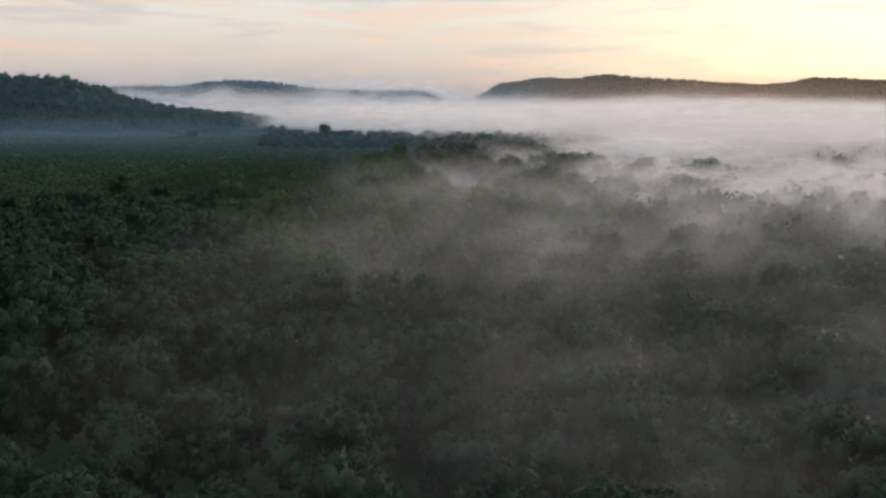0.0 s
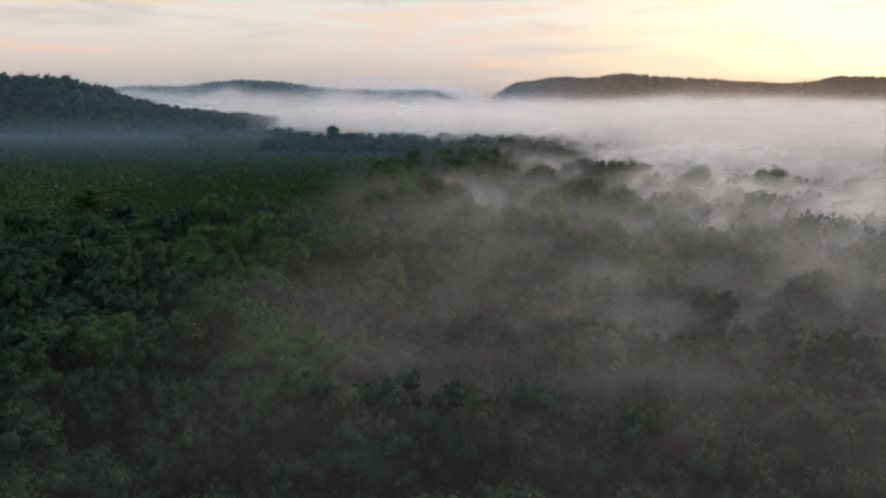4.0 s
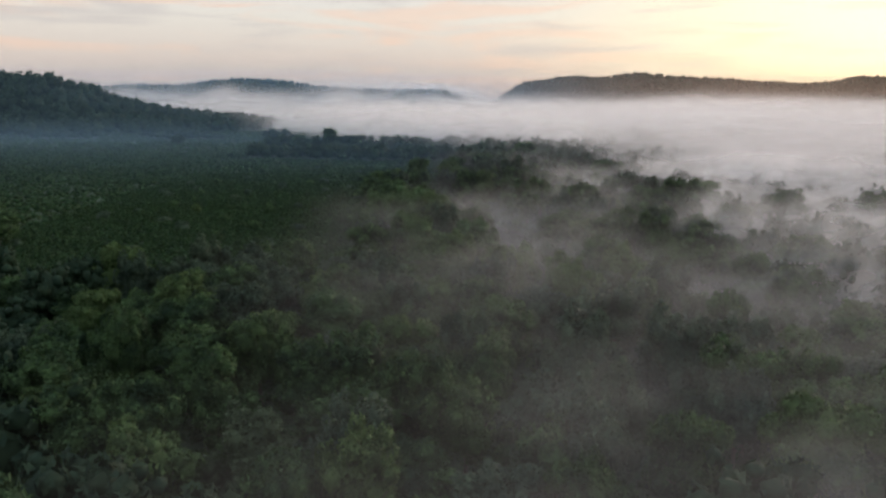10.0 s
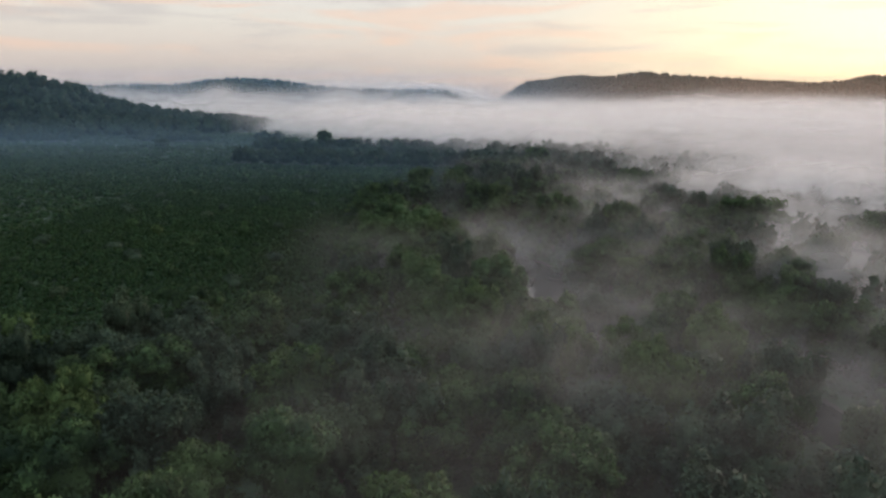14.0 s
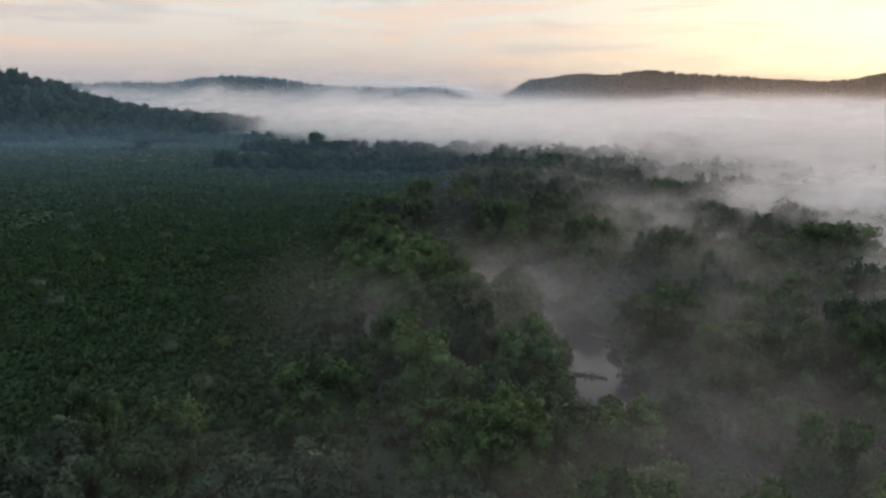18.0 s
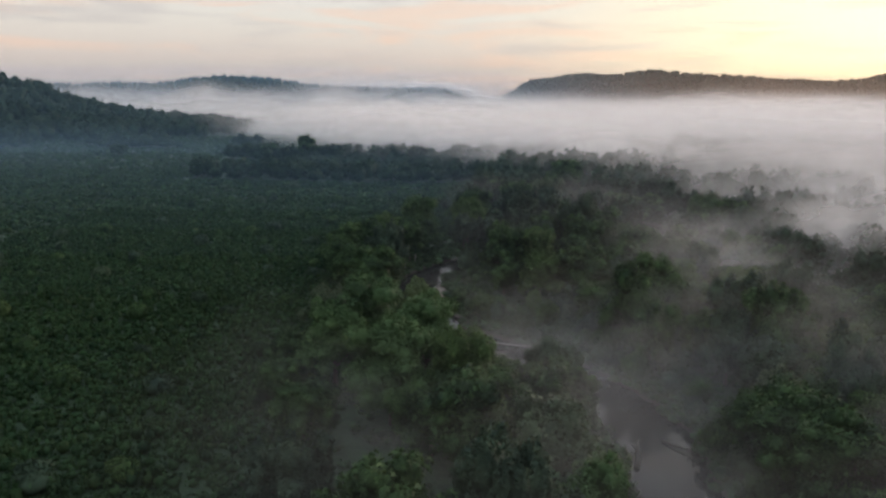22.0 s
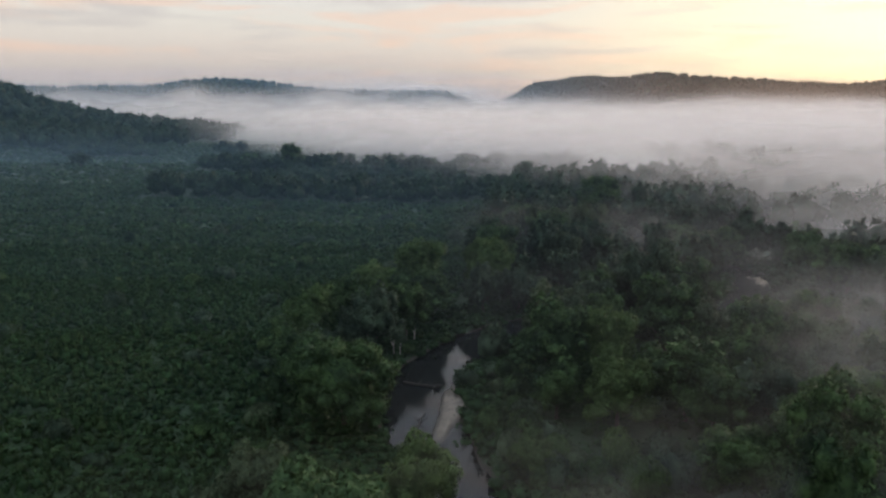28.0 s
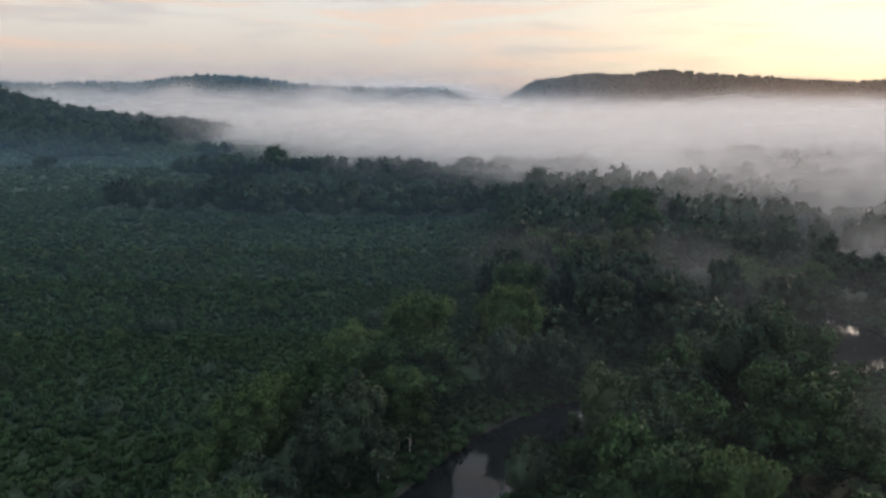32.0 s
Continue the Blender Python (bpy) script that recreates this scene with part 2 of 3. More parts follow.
# ---- mesh helpers ----
def mesh_of(name, verts, faces, mat, smooth=False, normals=None):
    """A mesh from arrays: verts n x 3, faces n x 3 or n x 4; with normals of its own where leaves take the light as one soft mass."""
    smooth = smooth or normals is not None
    verts, faces = np.asarray(verts, dtype=np.float32), np.asarray(faces, dtype=np.int32)
    me = bpy.data.meshes.new(name)
    k = faces.shape[1]
    me.vertices.add(len(verts))
    me.vertices.foreach_set("co", verts.ravel())
    me.loops.add(faces.size)
    me.loops.foreach_set("vertex_index", faces.ravel())
    me.polygons.add(len(faces))
    me.polygons.foreach_set("loop_start", np.arange(0, faces.size, k, dtype=np.int32))
    me.polygons.foreach_set("loop_total", np.full(len(faces), k, dtype=np.int32))
    me.polygons.foreach_set("use_smooth", np.full(len(faces), smooth))
    me.update(calc_edges=True)
    if normals is not None:
        me.normals_split_custom_set_from_vertices(np.asarray(normals, dtype=np.float32))
    me.materials.append(mat)
    return me


def bmesh_of(name, bm, mat, smooth=True):
    me = bpy.data.meshes.new(name)
    for f in bm.faces:
        f.smooth = smooth
    bm.to_mesh(me)
    bm.free()
    me.materials.append(mat)
    return me


def part(name, mesh, parent, label=""):
    ob = new(name, mesh)
    ob.parent = parent
    return tagged(ob, label) if label else ob


# ---- the land ----
RIVER = ((52, 150), (47, 168), (39, 187), (27, 203), (18.5, 218), (18.5, 235), (19, 250), (13.5, 266), (4, 277), (-5, 287), (-9.5, 299), (-11.5, 313), (-11, 325), (-5, 336), (4, 346), (18, 353), (36, 357), (50, 365), (60, 374), (64, 384), (60, 395), (50, 403), (42, 415))
WATER_Z = -1.5


def smooth_line(points, steps=8):
    p = np.array(points, dtype=float)
    p = np.vstack([2 * p[0] - p[1], p, 2 * p[-1] - p[-2]])
    out = []
    for i in range(1, len(p) - 2):
        for t in np.linspace(0, 1, steps, endpoint=False):
            a, b, c, d = p[i - 1], p[i], p[i + 1], p[i + 2]
            out.append(0.5 * (2 * b + (c - a) * t + (2 * a - 5 * b + 4 * c - d) * t**2 + (3 * b - a - 3 * c + d) * t**3))
    return np.array(out)


river_line = smooth_line(RIVER)


def river_away(x, y):
    """The distance to the river's middle line."""
    x, y = np.asarray(x, float), np.asarray(y, float)
    best = np.full(np.broadcast(x, y).shape, 1e9)
    near = (x > -80) & (x < 180) & (y > 90) & (y < 470)
    if near.any():
        d = np.hypot(x[near][:, None] - river_line[None, :, 0], y[near][:, None] - river_line[None, :, 1]).min(1)
        best[near] = d
    return best


def waves(x, y, scale, seed):
    g = np.random.RandomState(seed)
    total = 0.0
    for _ in range(7):
        a, f, ph = g.uniform(0, 2 * math.pi), g.uniform(0.5, 1.6) / scale, g.uniform(0, 7)
        total = total + np.sin((x * math.cos(a) + y * math.sin(a)) * f * 2 * math.pi + ph)
    return total / 7


RIDGES = (  # crest y, half depth towards the viewer, x and height along the crest
    (930, 110, (-1500, -700, -560, -480, -455, -400, -340, -280, -220, -150), (58, 60, 58, 53, 46, 28, 15, 8, 2, 0)),
    (1500, 120, (-2000, -1100, -700, -527, -450, -419, -330, -270, -248, -174, 0, 40, 70), (46, 49, 51, 54, 63, 66, 64, 53, 50, 47, 44, 28, 0)),
    (1900, 150, (90, 130, 153, 200, 290, 400, 483, 580, 677, 800, 913, 1000, 1062, 1200, 1500, 2600), (0, 20, 42, 68, 83, 85, 93, 87, 80, 74, 68, 75, 87, 85, 83, 80)),
)


def land(x, y):
    x, y = np.asarray(x, float), np.asarray(y, float)
    z = -0.8 + 0.25 * waves(x, y, 40, 3)
    for cy, depth, xs, zs in RIDGES:
        z = np.maximum(z, np.interp(x, xs, zs) * np.exp(-((y - cy) / depth) ** 2) * (1 + 0.05 * waves(x, y, 120, 5)) - 0.8)
    d = river_away(x, y) + 0.6 * waves(x, y, 14, 9)
    bed = np.clip((d - 3.2) / 3.0, 0, 1)
    return np.where(d < 7, -2.6 + (z + 2.6) * bed * bed * (3 - 2 * bed), z)


def axis(*spans):
    return np.unique(np.concatenate([np.arange(a, b + 0.01, s) for a, b, s in spans]).round(3))


def grid_mesh(name, xs, ys, height, mat):
    gx, gy = np.meshgrid(xs, ys)
    v = np.stack([gx, gy, height(gx.ravel(), gy.ravel()).reshape(gx.shape)], -1).reshape(-1, 3)
    i = np.arange(len(xs) * len(ys)).reshape(len(ys), len(xs))
    f = np.stack([i[:-1, :-1], i[:-1, 1:], i[1:, 1:], i[1:, :-1]], -1).reshape(-1, 4)
    return mesh_of(name, v, f, mat, True)


xs = axis((-4600, -1200, 200), (-1200, -160, 26), (-160, -60, 5), (-60, 90, 2), (90, 200, 5), (200, 1200, 25), (1200, 4600, 200))
ys = axis((-900, -100, 100), (-100, 150, 6), (150, 400, 2), (400, 560, 5), (560, 2200, 22), (2200, 4800, 200))
tagged(new("ground", grid_mesh("ground", xs, ys, land, marsh)), "dark green marsh ground with grass and muddy river banks", "ground", kind="structure")


def ribbon(name, line, half, z, mat):
    side = np.gradient(line, axis=0)
    side = np.stack([side[:, 1], -side[:, 0]], 1) / np.linalg.norm(side, axis=1)[:, None]
    k = np.linspace(-1, 1, 5)
    v = np.concatenate([np.concatenate([line + side * half * a, np.full((len(line), 1), z)], 1) for a in k])
    n = len(line)
    f = [(a * n + i, (a + 1) * n + i, (a + 1) * n + i + 1, a * n + i + 1) for a in range(4) for i in range(n - 1)]
    return mesh_of(name, v, f, mat, True)


tagged(new("water", ribbon("water", river_line, 6.0, WATER_Z, water_mat)), "still brown river water reflecting the pale sky", "river", kind="structure")


def sandbar(cx, cy, rx, ry, turn, top):
    """A low bar of sand with a worn, uneven outline."""
    g = np.random.RandomState(4)
    v, f = [(0, 0, top)], []
    rings, seg = 7, 30
    wob = 1 + 0.18 * np.sin(np.arange(seg) * 0.63 + 1) + 0.1 * g.uniform(-1, 1, seg)
    for r in range(1, rings + 1):
        k = r / rings
        for s in range(seg):
            a = 2 * math.pi * s / seg
            v.append((rx * k * wob[s] * math.cos(a), ry * k * wob[s] * math.sin(a), top - (top + 1.95) * k**3 + 0.04 * g.uniform(-1, 1)))
    for s in range(seg):
        f.append((0, 1 + s, 1 + (s + 1) % seg, 1 + (s + 1) % seg))
    tri = [(a, b, c) for a, b, c, _ in f]
    for r in range(rings - 1):
        for s in range(seg):
            a, b = 1 + r * seg + s, 1 + r * seg + (s + 1) % seg
            tri += [(a, a + seg, b + seg), (a, b + seg, b)]
    ob = new("sandbar", mesh_of("sandbar", v, tri, sand, True))
    ob.matrix_world = pose(cx, cy, 0, 0, 0, turn)
    return tagged(ob, "pale sandy bar at the inside of the river bend", "sandbar", kind="structure")


sandbar(-7.4, 313.0, 2.6, 10.5, -9.0, -1.0)
# ---- trees ----
def leaf_clumps(g, centres, radii, count, size, droop=0.0, middle=(0, 0, 6.0)):
    """Small leaf sprays on the outer side of a crown's lobes: two blades each, with the normals of the mass that they clothe."""
    centres, radii = np.array(centres), np.array(radii)
    share = radii[:, 0] * radii[:, 2]
    which = g.choice(len(centres), count * 2, p=share / share.sum())
    d = g.normal(size=(count * 2, 3))
    d[:, 2] += 0.35
    d /= np.linalg.norm(d, axis=1)[:, None]
    p = centres[which] + d * radii[which] * g.uniform(0.84, 1.10, (count * 2, 1))
    inside = np.zeros(len(p), bool)
    for i in range(len(centres)):
        inside |= (which != i) & ((((p - centres[i]) / radii[i]) ** 2).sum(1) < 0.72)
    p, d = p[~inside][:count], d[~inside][:count]
    n = len(p)
    up = d + g.normal(size=(n, 3)) * 0.55
    up /= np.linalg.norm(up, axis=1)[:, None]
    a = np.cross(up, g.normal(size=(n, 3)))
    a[:, 2] += 0.35 if droop == 0 else -droop
    a /= np.linalg.norm(a, axis=1)[:, None]
    b = np.cross(up, a)
    s = size * g.uniform(0.6, 1.35, (n, 1))
    a2, b2 = b * 0.8 - a * 0.45, -a * 0.8 - b * 0.45
    one = [p - a * s * 0.5 - b * s * 0.22, p - a * s * 0.12 + b * s * 0.34, p + a * s * (0.7 + droop) + up * s * 0.22]
    two = [p - a2 * s * 0.45 - b2 * s * 0.26 + up * s * 0.06, p - a2 * s * 0.1 + b2 * s * 0.34, p + a2 * s * 0.66 + up * s * 0.12]
    out = p - np.array(middle)
    out /= np.linalg.norm(out, axis=1)[:, None] + 1e-6
    soft = 0.6 * d + 0.35 * out + (0, 0, 0.2) + 0.42 * g.normal(size=(n, 3))
    soft /= np.linalg.norm(soft, axis=1)[:, None]
    v = np.stack(one + two, 1).reshape(-1, 3)
    f, nr = np.arange(n * 6).reshape(-1, 3), np.repeat(soft, 6, axis=0)
    back = (np.cross(v[f[:, 1]] - v[f[:, 0]], v[f[:, 2]] - v[f[:, 0]]) * nr[f[:, 0]]).sum(1) < 0
    f[back] = f[back][:, ::-1]
    return v, f, nr


SEED = bmesh.new()
bmesh.ops.create_icosphere(SEED, subdivisions=1, radius=1.0)
SEED_V, SEED_F = np.array([v.co[:] for v in SEED.verts]), np.array([[v.index for v in f.verts] for f in SEED.faces])
SEED.free()


def lobes(g, kind):
    """The rounded masses of a crown, for a tree 12 m high with a crown 6 m in radius."""
    out = []
    if kind == "round":
        out.append(((0, 0, 6.0), (4.3, 4.3, 4.2)))
        for i in range(26):
            a, e = 2.4 * i + g.uniform(-0.3, 0.3), g.uniform(-0.5, 1.2)
            k = g.uniform(0.9, 1.6)
            out.append(((4.4 * math.cos(a) * math.cos(e), 4.4 * math.sin(a) * math.cos(e), 6.0 + 4.3 * math.sin(e)), (k, k, k * g.uniform(0.8, 1.0))))
    elif kind == "willow":
        out.append(((0, 0, 6.8), (3.3, 3.3, 3.8)))
        for i in range(28):
            a, r, z = 2.4 * i + g.uniform(-0.4, 0.4), g.uniform(1.5, 5.0), g.uniform(3.6, 10.4)
            r *= 1.15 - 0.07 * max(0, z - 5)
            k = g.uniform(0.8, 1.4)
            out.append(((r * math.cos(a), r * math.sin(a), z), (k, k, k * g.uniform(1.2, 1.8))))
    else:
        out.append(((0, 0, 6.4), (3.1, 3.1, 3.6)))
        for i in range(28):
            a, r, z = 2.4 * i + g.uniform(-0.5, 0.5), g.uniform(1.2, 4.9), g.uniform(3.2, 10.8)
            r *= 1.1 - 0.08 * max(0, z - 6)
            k = g.uniform(0.85, 1.7)
            out.append(((r * math.cos(a), r * math.sin(a), z), (k, k, k * g.uniform(0.75, 1.1))))
    return out


def sprigs(g, ls, each, tall):
    """Smaller tufts that break up a crown's rounded masses."""
    out = []
    for c, r in ls[1:]:
        for _ in range(each):
            d = g.normal(size=3)
            d[2] = abs(d[2]) * 0.9 + 0.1
            d /= np.linalg.norm(d)
            k = r[0] * g.uniform(0.26, 0.46)
            out.append((tuple(np.array(c) + d * r * g.uniform(0.8, 1.1)), (k, k, k * tall)))
    return out


def crown_arrays(g, kind, count, size, core=True, tufts=0):
    ls = lobes(g, kind)
    ls += sprigs(g, ls, tufts, {"round": 0.9, "willow": 1.8}.get(kind, 1.65))
    c, r = [l[0] for l in ls], [l[1] for l in ls]
    v, f, nr = leaf_clumps(g, c, r, count, size, 0.25 if kind == "willow" else 0.0)
    vs, fs, ns, base = [v], [f], [nr], len(v)
    if core:
        for (cc, rr) in [l for l in ls if l[1][0] > 0.8]:
            bump = 1 + 0.16 * g.uniform(-1, 1, (len(SEED_V), 1))
            vs.append(SEED_V * np.array(rr) * 0.86 * bump + cc)
            fs.append(SEED_F + base)
            ns.append(SEED_V)
            base += len(SEED_V)
    return np.concatenate(vs), np.concatenate(fs), np.concatenate(ns)


def sized(model, rx, rz):
    """A model brought to a crown of one metre in radius and height."""
    v, f, nr = model
    return v / (rx, rx, rz), f, nr


def with_core(model, scale, lift, seed=None):
    v, f, nr = model
    bump = 1.0 if seed is None else 1 + 0.15 * np.random.RandomState(seed).uniform(-1, 1, (len(SEED_V), 1))
    return np.concatenate([v, SEED_V * scale * bump + (0, 0, lift)]), np.concatenate([f, SEED_F + len(v)]), np.concatenate([nr, SEED_V])


def tube(bm, points, radii, sides=7):
    rings = []
    for i, (p, r) in enumerate(zip(points, radii)):
        p = Vector(p)
        ahead = (Vector(points[min(i + 1, len(points) - 1)]) - Vector(points[max(i - 1, 0)])).normalized()
        u = ahead.orthogonal().normalized()
        q = ahead.cross(u)
        rings.append([bm.verts.new(p + (u * math.cos(2 * math.pi * s / sides) + q * math.sin(2 * math.pi * s / sides)) * r) for s in range(sides)])
    for a, b in zip(rings, rings[1:]):
        for s in range(sides):
            bm.faces.new((a[s], a[(s + 1) % sides], b[(s + 1) % sides], b[s]))
    bm.faces.new(rings[-1])
    bm.faces.new(rings[0][::-1])


def trunk_mesh(g, height=7.5, limbs=5):
    bm = bmesh.new()
    tube(bm, [(0, 0, -0.6), (0.05, 0, 0.4), (0.12, 0.08, 2.5), (0, 0.2, 5.0), (0.1, 0.1, height)], [0.42, 0.32, 0.26, 0.20, 0.08])
    for i in range(limbs):
        a, z = 2.4 * i + g.uniform(-0.4, 0.4), g.uniform(2.2, 4.6)
        r = g.uniform(2.4, 3.8)
        tube(bm, [(0.06, 0.1, z), (0.4 * r * math.cos(a), 0.4 * r * math.sin(a), z + 1.3), (r * math.cos(a), r * math.sin(a), z + g.uniform(2.4, 3.6))], [0.16, 0.11, 0.04], 5)
    return bmesh_of("trunk", bm, bark)


def tree(name, kind, seed, count, size, mat, label, group):
    g = np.random.RandomState(seed)
    top = tagged(new(name), label, "tree", group)
    part("trunk", trunk_mesh(g), top, "grey brown bark")
    v, f, nr = crown_arrays(g, kind, count, size, True, 9)
    part("crown", mesh_of("crown", v, f, mat, True, nr), top)
    return top


PROTOS = {
    "maple": [tree("maple_tree", "maple", 10 + i, 5600, 0.38, leaf_maple, "tall broadleaf tree with a lumpy green crown", "riverside trees") for i in range(5)],
    "round": [tree("broadleaf_tree", "round", 30 + i, 5200, 0.37, leaf_maple, "dense round-crowned green tree at the thicket's edge", "riverside trees") for i in range(3)],
    "willow": [tree("willow_tree", "willow", 50 + i, 5600, 0.38, leaf_willow, "grey-green willow with hanging leaf clumps", "riverside trees") for i in range(3)],
    "poplar": [tree("poplar_tree", "maple", 70 + i, 6800, 0.35, leaf_poplar, "tall pale-green poplar with upright tufts of leaves", "riverside trees") for i in range(3)],
}

# trees that stand out: x, y, height, crown radius, kind (0 maple, 1 round, 2 willow, 3 poplar)
MARKED = (
    (-30, 332, 12, 6, 0), (-21, 306, 12, 7, 1), (-21, 356, 10, 6.5, 1), (-15, 339, 10, 4.5, 0), (-1, 354, 10, 4.5, 2), (6, 356, 9, 4.5, 2),
    (4, 382, 13, 6.5, 0), (18, 400, 14, 7, 0), (46, 470, 16, 9, 1), (27, 344, 16, 7.5, 2), (17, 338, 11, 5.5, 2), (33, 334, 9, 5.5, 2), (20, 343, 12, 5.5, 0), (34, 345, 14, 7, 0), (27, 331, 13, 7, 0),  (38, 322, 12, 7, 0),
    (22, 307, 12, 7, 0), (6, 309, 8, 4, 1), (1, 294, 5, 2.8, 1), (32, 303, 10, 6, 2), (84, 404, 10, 6, 0), (73, 362, 14, 7, 0), (50, 398, 13, 7, 1),
    (-17, 270, 14, 7.5, 3), (-9, 262, 14, 7.5, 3), (-22, 262, 12, 6.5, 3), (-13, 250, 13, 7, 3), (13, 194, 10, 5.5, 0), (22, 199, 9, 5.5, 2), (33, 200, 10, 6, 0), (-26, 284, 9, 5, 2), (-2, 269, 7, 3.6, 1),
    (72, 375, 13, 7.5, 1), (75, 352, 12, 7, 2), (40, 436, 15, 8.5, 0), (-28, 256, 7, 4, 1), (5.5, 246, 10, 5.5, 0), (8, 256, 9, 5, 2), (3, 259, 6, 4, 0), (9.5, 250.5, 8.5, 4, 1), (-29, 265, 7, 4, 0), (-4, 237, 13, 7.5, 0), (4, 230, 12, 6.5, 2), (8.5, 214, 10, 4.5, 0), (7, 222, 11, 4.5, 3),
    (-11, 219, 13, 7, 0), (-7, 204, 14, 7, 3), (5, 209, 12, 6.5, 3), (72, 270, 17, 9, 0), (62, 268, 14, 8, 1), (82, 274, 15, 8, 0), (-21, 229, 9, 5, 2), (-23, 244, 9, 5, 1),
    (-18, 196, 13, 7, 0), (-33, 191, 12, 6, 1), (17, 377, 12, 6, 2), (-43, 194, 12, 5, 0), (-20, 163, 13, 6, 0), (71, 227, 15, 7, 0), (95, 246, 16, 8, 1),
    (-15, 178, 12, 6, 2), (-33, 131, 12, 6, 0), (-18, 146, 13, 6, 3), (-6, 137, 12, 6, 0), (7, 142, 13, 6.5, 0), (24, 149, 13, 7, 2),
    (-24, 77, 13, 7, 3), (-16, 64, 13, 7, 3), (-45, 79, 12, 6, 1), (89, 184, 15, 7, 0), (70, 184, 15, 7, 1), (121, 243, 16, 8, 0), (24, 303, 10, 5, 1),
    (-36, 92, 12, 6, 0), (-75, 165, 11, 6, 1), (-123, 235, 11, 7, 1),
    (-93, 621, 17, 7.5, 1), (-122, 642, 10, 7, 1), (-228, 654, 8, 8, 2), (-27, 322, 8, 4.5, 2), (-8, 318 - 76, 11, 5, 1), (58, 392, 13, 7, 1), (30, 412, 13, 7, 2), (12, 420, 12, 6, 0),
)
KINDS = ("maple", "round", "willow", "poplar")
chance = np.random.RandomState(21)
used = {}


def stand(protos, k, m):
    """The first of a kind are placed themselves, the others are copies; m holds place, turn and size."""
    ob = protos[k % len(protos)]
    if k < len(protos):
        ob.matrix_basis = m
    else:
        ob = copy_thing(ob, m @ Matrix.Diagonal((1 / ob.scale[0], 1 / ob.scale[1], 1 / ob.scale[2], 1)))
    return ob


def plant(x, y, height, radius, kind):
    """One more tree of a kind, turned and stretched to its size."""
    protos = PROTOS[KINDS[kind]]
    k = used[kind] = used.get(kind, -1) + 1
    z = float(land(np.array([x]), np.array([y]))[0])
    m = pose(x, y, z, 0, 0, chance.uniform(0, 360)) @ Matrix.Diagonal((radius / 6, radius / 6, height / 12, 1))
    stand(protos, k, m)


for row in MARKED:
    plant(*row)

# where the wood stands: its edge towards the thicket, from south to north
WOOD_Y, WOOD_X = (150, 184, 201, 217, 235, 297, 330, 350, 364, 385, 420, 450, 500, 520, 640), (-140, -60, -27, -24, -24, -31, -34, -33, -14, -6, 0, 3, 6, 10, 60)


def wooded(x, y):
    edge = np.interp(y, WOOD_Y, WOOD_X) + 4
    inside = (x > edge) & (river_away(x, y) > 7.0)
    inside &= ~(((x - 105) / 30) ** 2 + ((y - 420) / 22) ** 2 < 1)
    inside &= ~((y > 283) & (y < 336) & (x > -14) & (x < 9 - 0.15 * (y - 283) + 4 * waves(x, y, 18, 43)))
    inside &= ~((y > 274) & (y < 300 + 3 * waves(x, y, 15, 47)) & (x > 0) & (x < 21))
    for k in np.linspace(0, 1, 6):
        inside &= ~(np.hypot(x - 36 - 24 * k, y - 332 - 46 * k) < 7.5)
    inside &= ~(np.hypot(x + 20, y - 295) < 8)
    inside &= ~((y > 205) & (y < 262) & (river_away(x, y) < 9))
    inside &= ~((y > 200) & (y < 275) & (x > 13) & (river_away(x, y) < 9.5 + 3 * waves(x, y, 22, 41)))
    return inside


def scatter(x0, x1, y0, y1, cell, seed):
    g = np.random.RandomState(seed)
    gx, gy = np.meshgrid(np.arange(x0, x1, cell), np.arange(y0, y1, cell))
    gx = gx + 0.5 * cell * (np.arange(gx.shape[0]) % 2)[:, None]
    x = (gx + g.uniform(-0.38, 0.38, gx.shape) * cell).ravel()
    y = (gy + g.uniform(-0.38, 0.38, gx.shape) * cell).ravel()
    return x, y


fx, fy = scatter(-140, 190, -30, 560, 8.6, 5)
clear_of = np.array([[m[0], m[1], m[3]] for m in MARKED])
ok = wooded(fx, fy) & ((np.hypot(fx[:, None] - clear_of[:, 0], fy[:, None] - clear_of[:, 1]) - clear_of[:, 2]).min(1) > 1.5)
fx, fy = fx[ok], fy[ok]
near = (fx > -62) & (fx < 62) & (fy > 20) & (fy < 420)
order = np.argsort(np.hypot(fx[near] - 0, (fy[near] - 230) * 0.6))[:190]
chosen = np.zeros(len(fx), bool)
chosen[np.flatnonzero(near)[order]] = True
for x, y in zip(fx[chosen], fy[chosen]):
    small = 0.55 if 10 < x < 30 and 185 < y < 222 else 0.3 if math.hypot(x - 4.9, y - 333.3) < 3 or math.hypot(x - 3.1, y - 256.5) < 3 else 1.0
    plant(x, y, small * chance.uniform(9, 14.5), small * chance.uniform(4.4, 6.8), chance.choice(3, p=(0.5, 0.2, 0.3)))


def join(name, pieces, mat, label, category):
    vs, fs, ns, base = [], [], [], 0
    for v, f, nr in pieces:
        vs.append(v)
        fs.append(f + base)
        ns.append(nr)
        base += len(v)
    return tagged(new(name, mesh_of(name, np.concatenate(vs), np.concatenate(fs), mat, True, np.concatenate(ns))), label, category, kind="stuff")


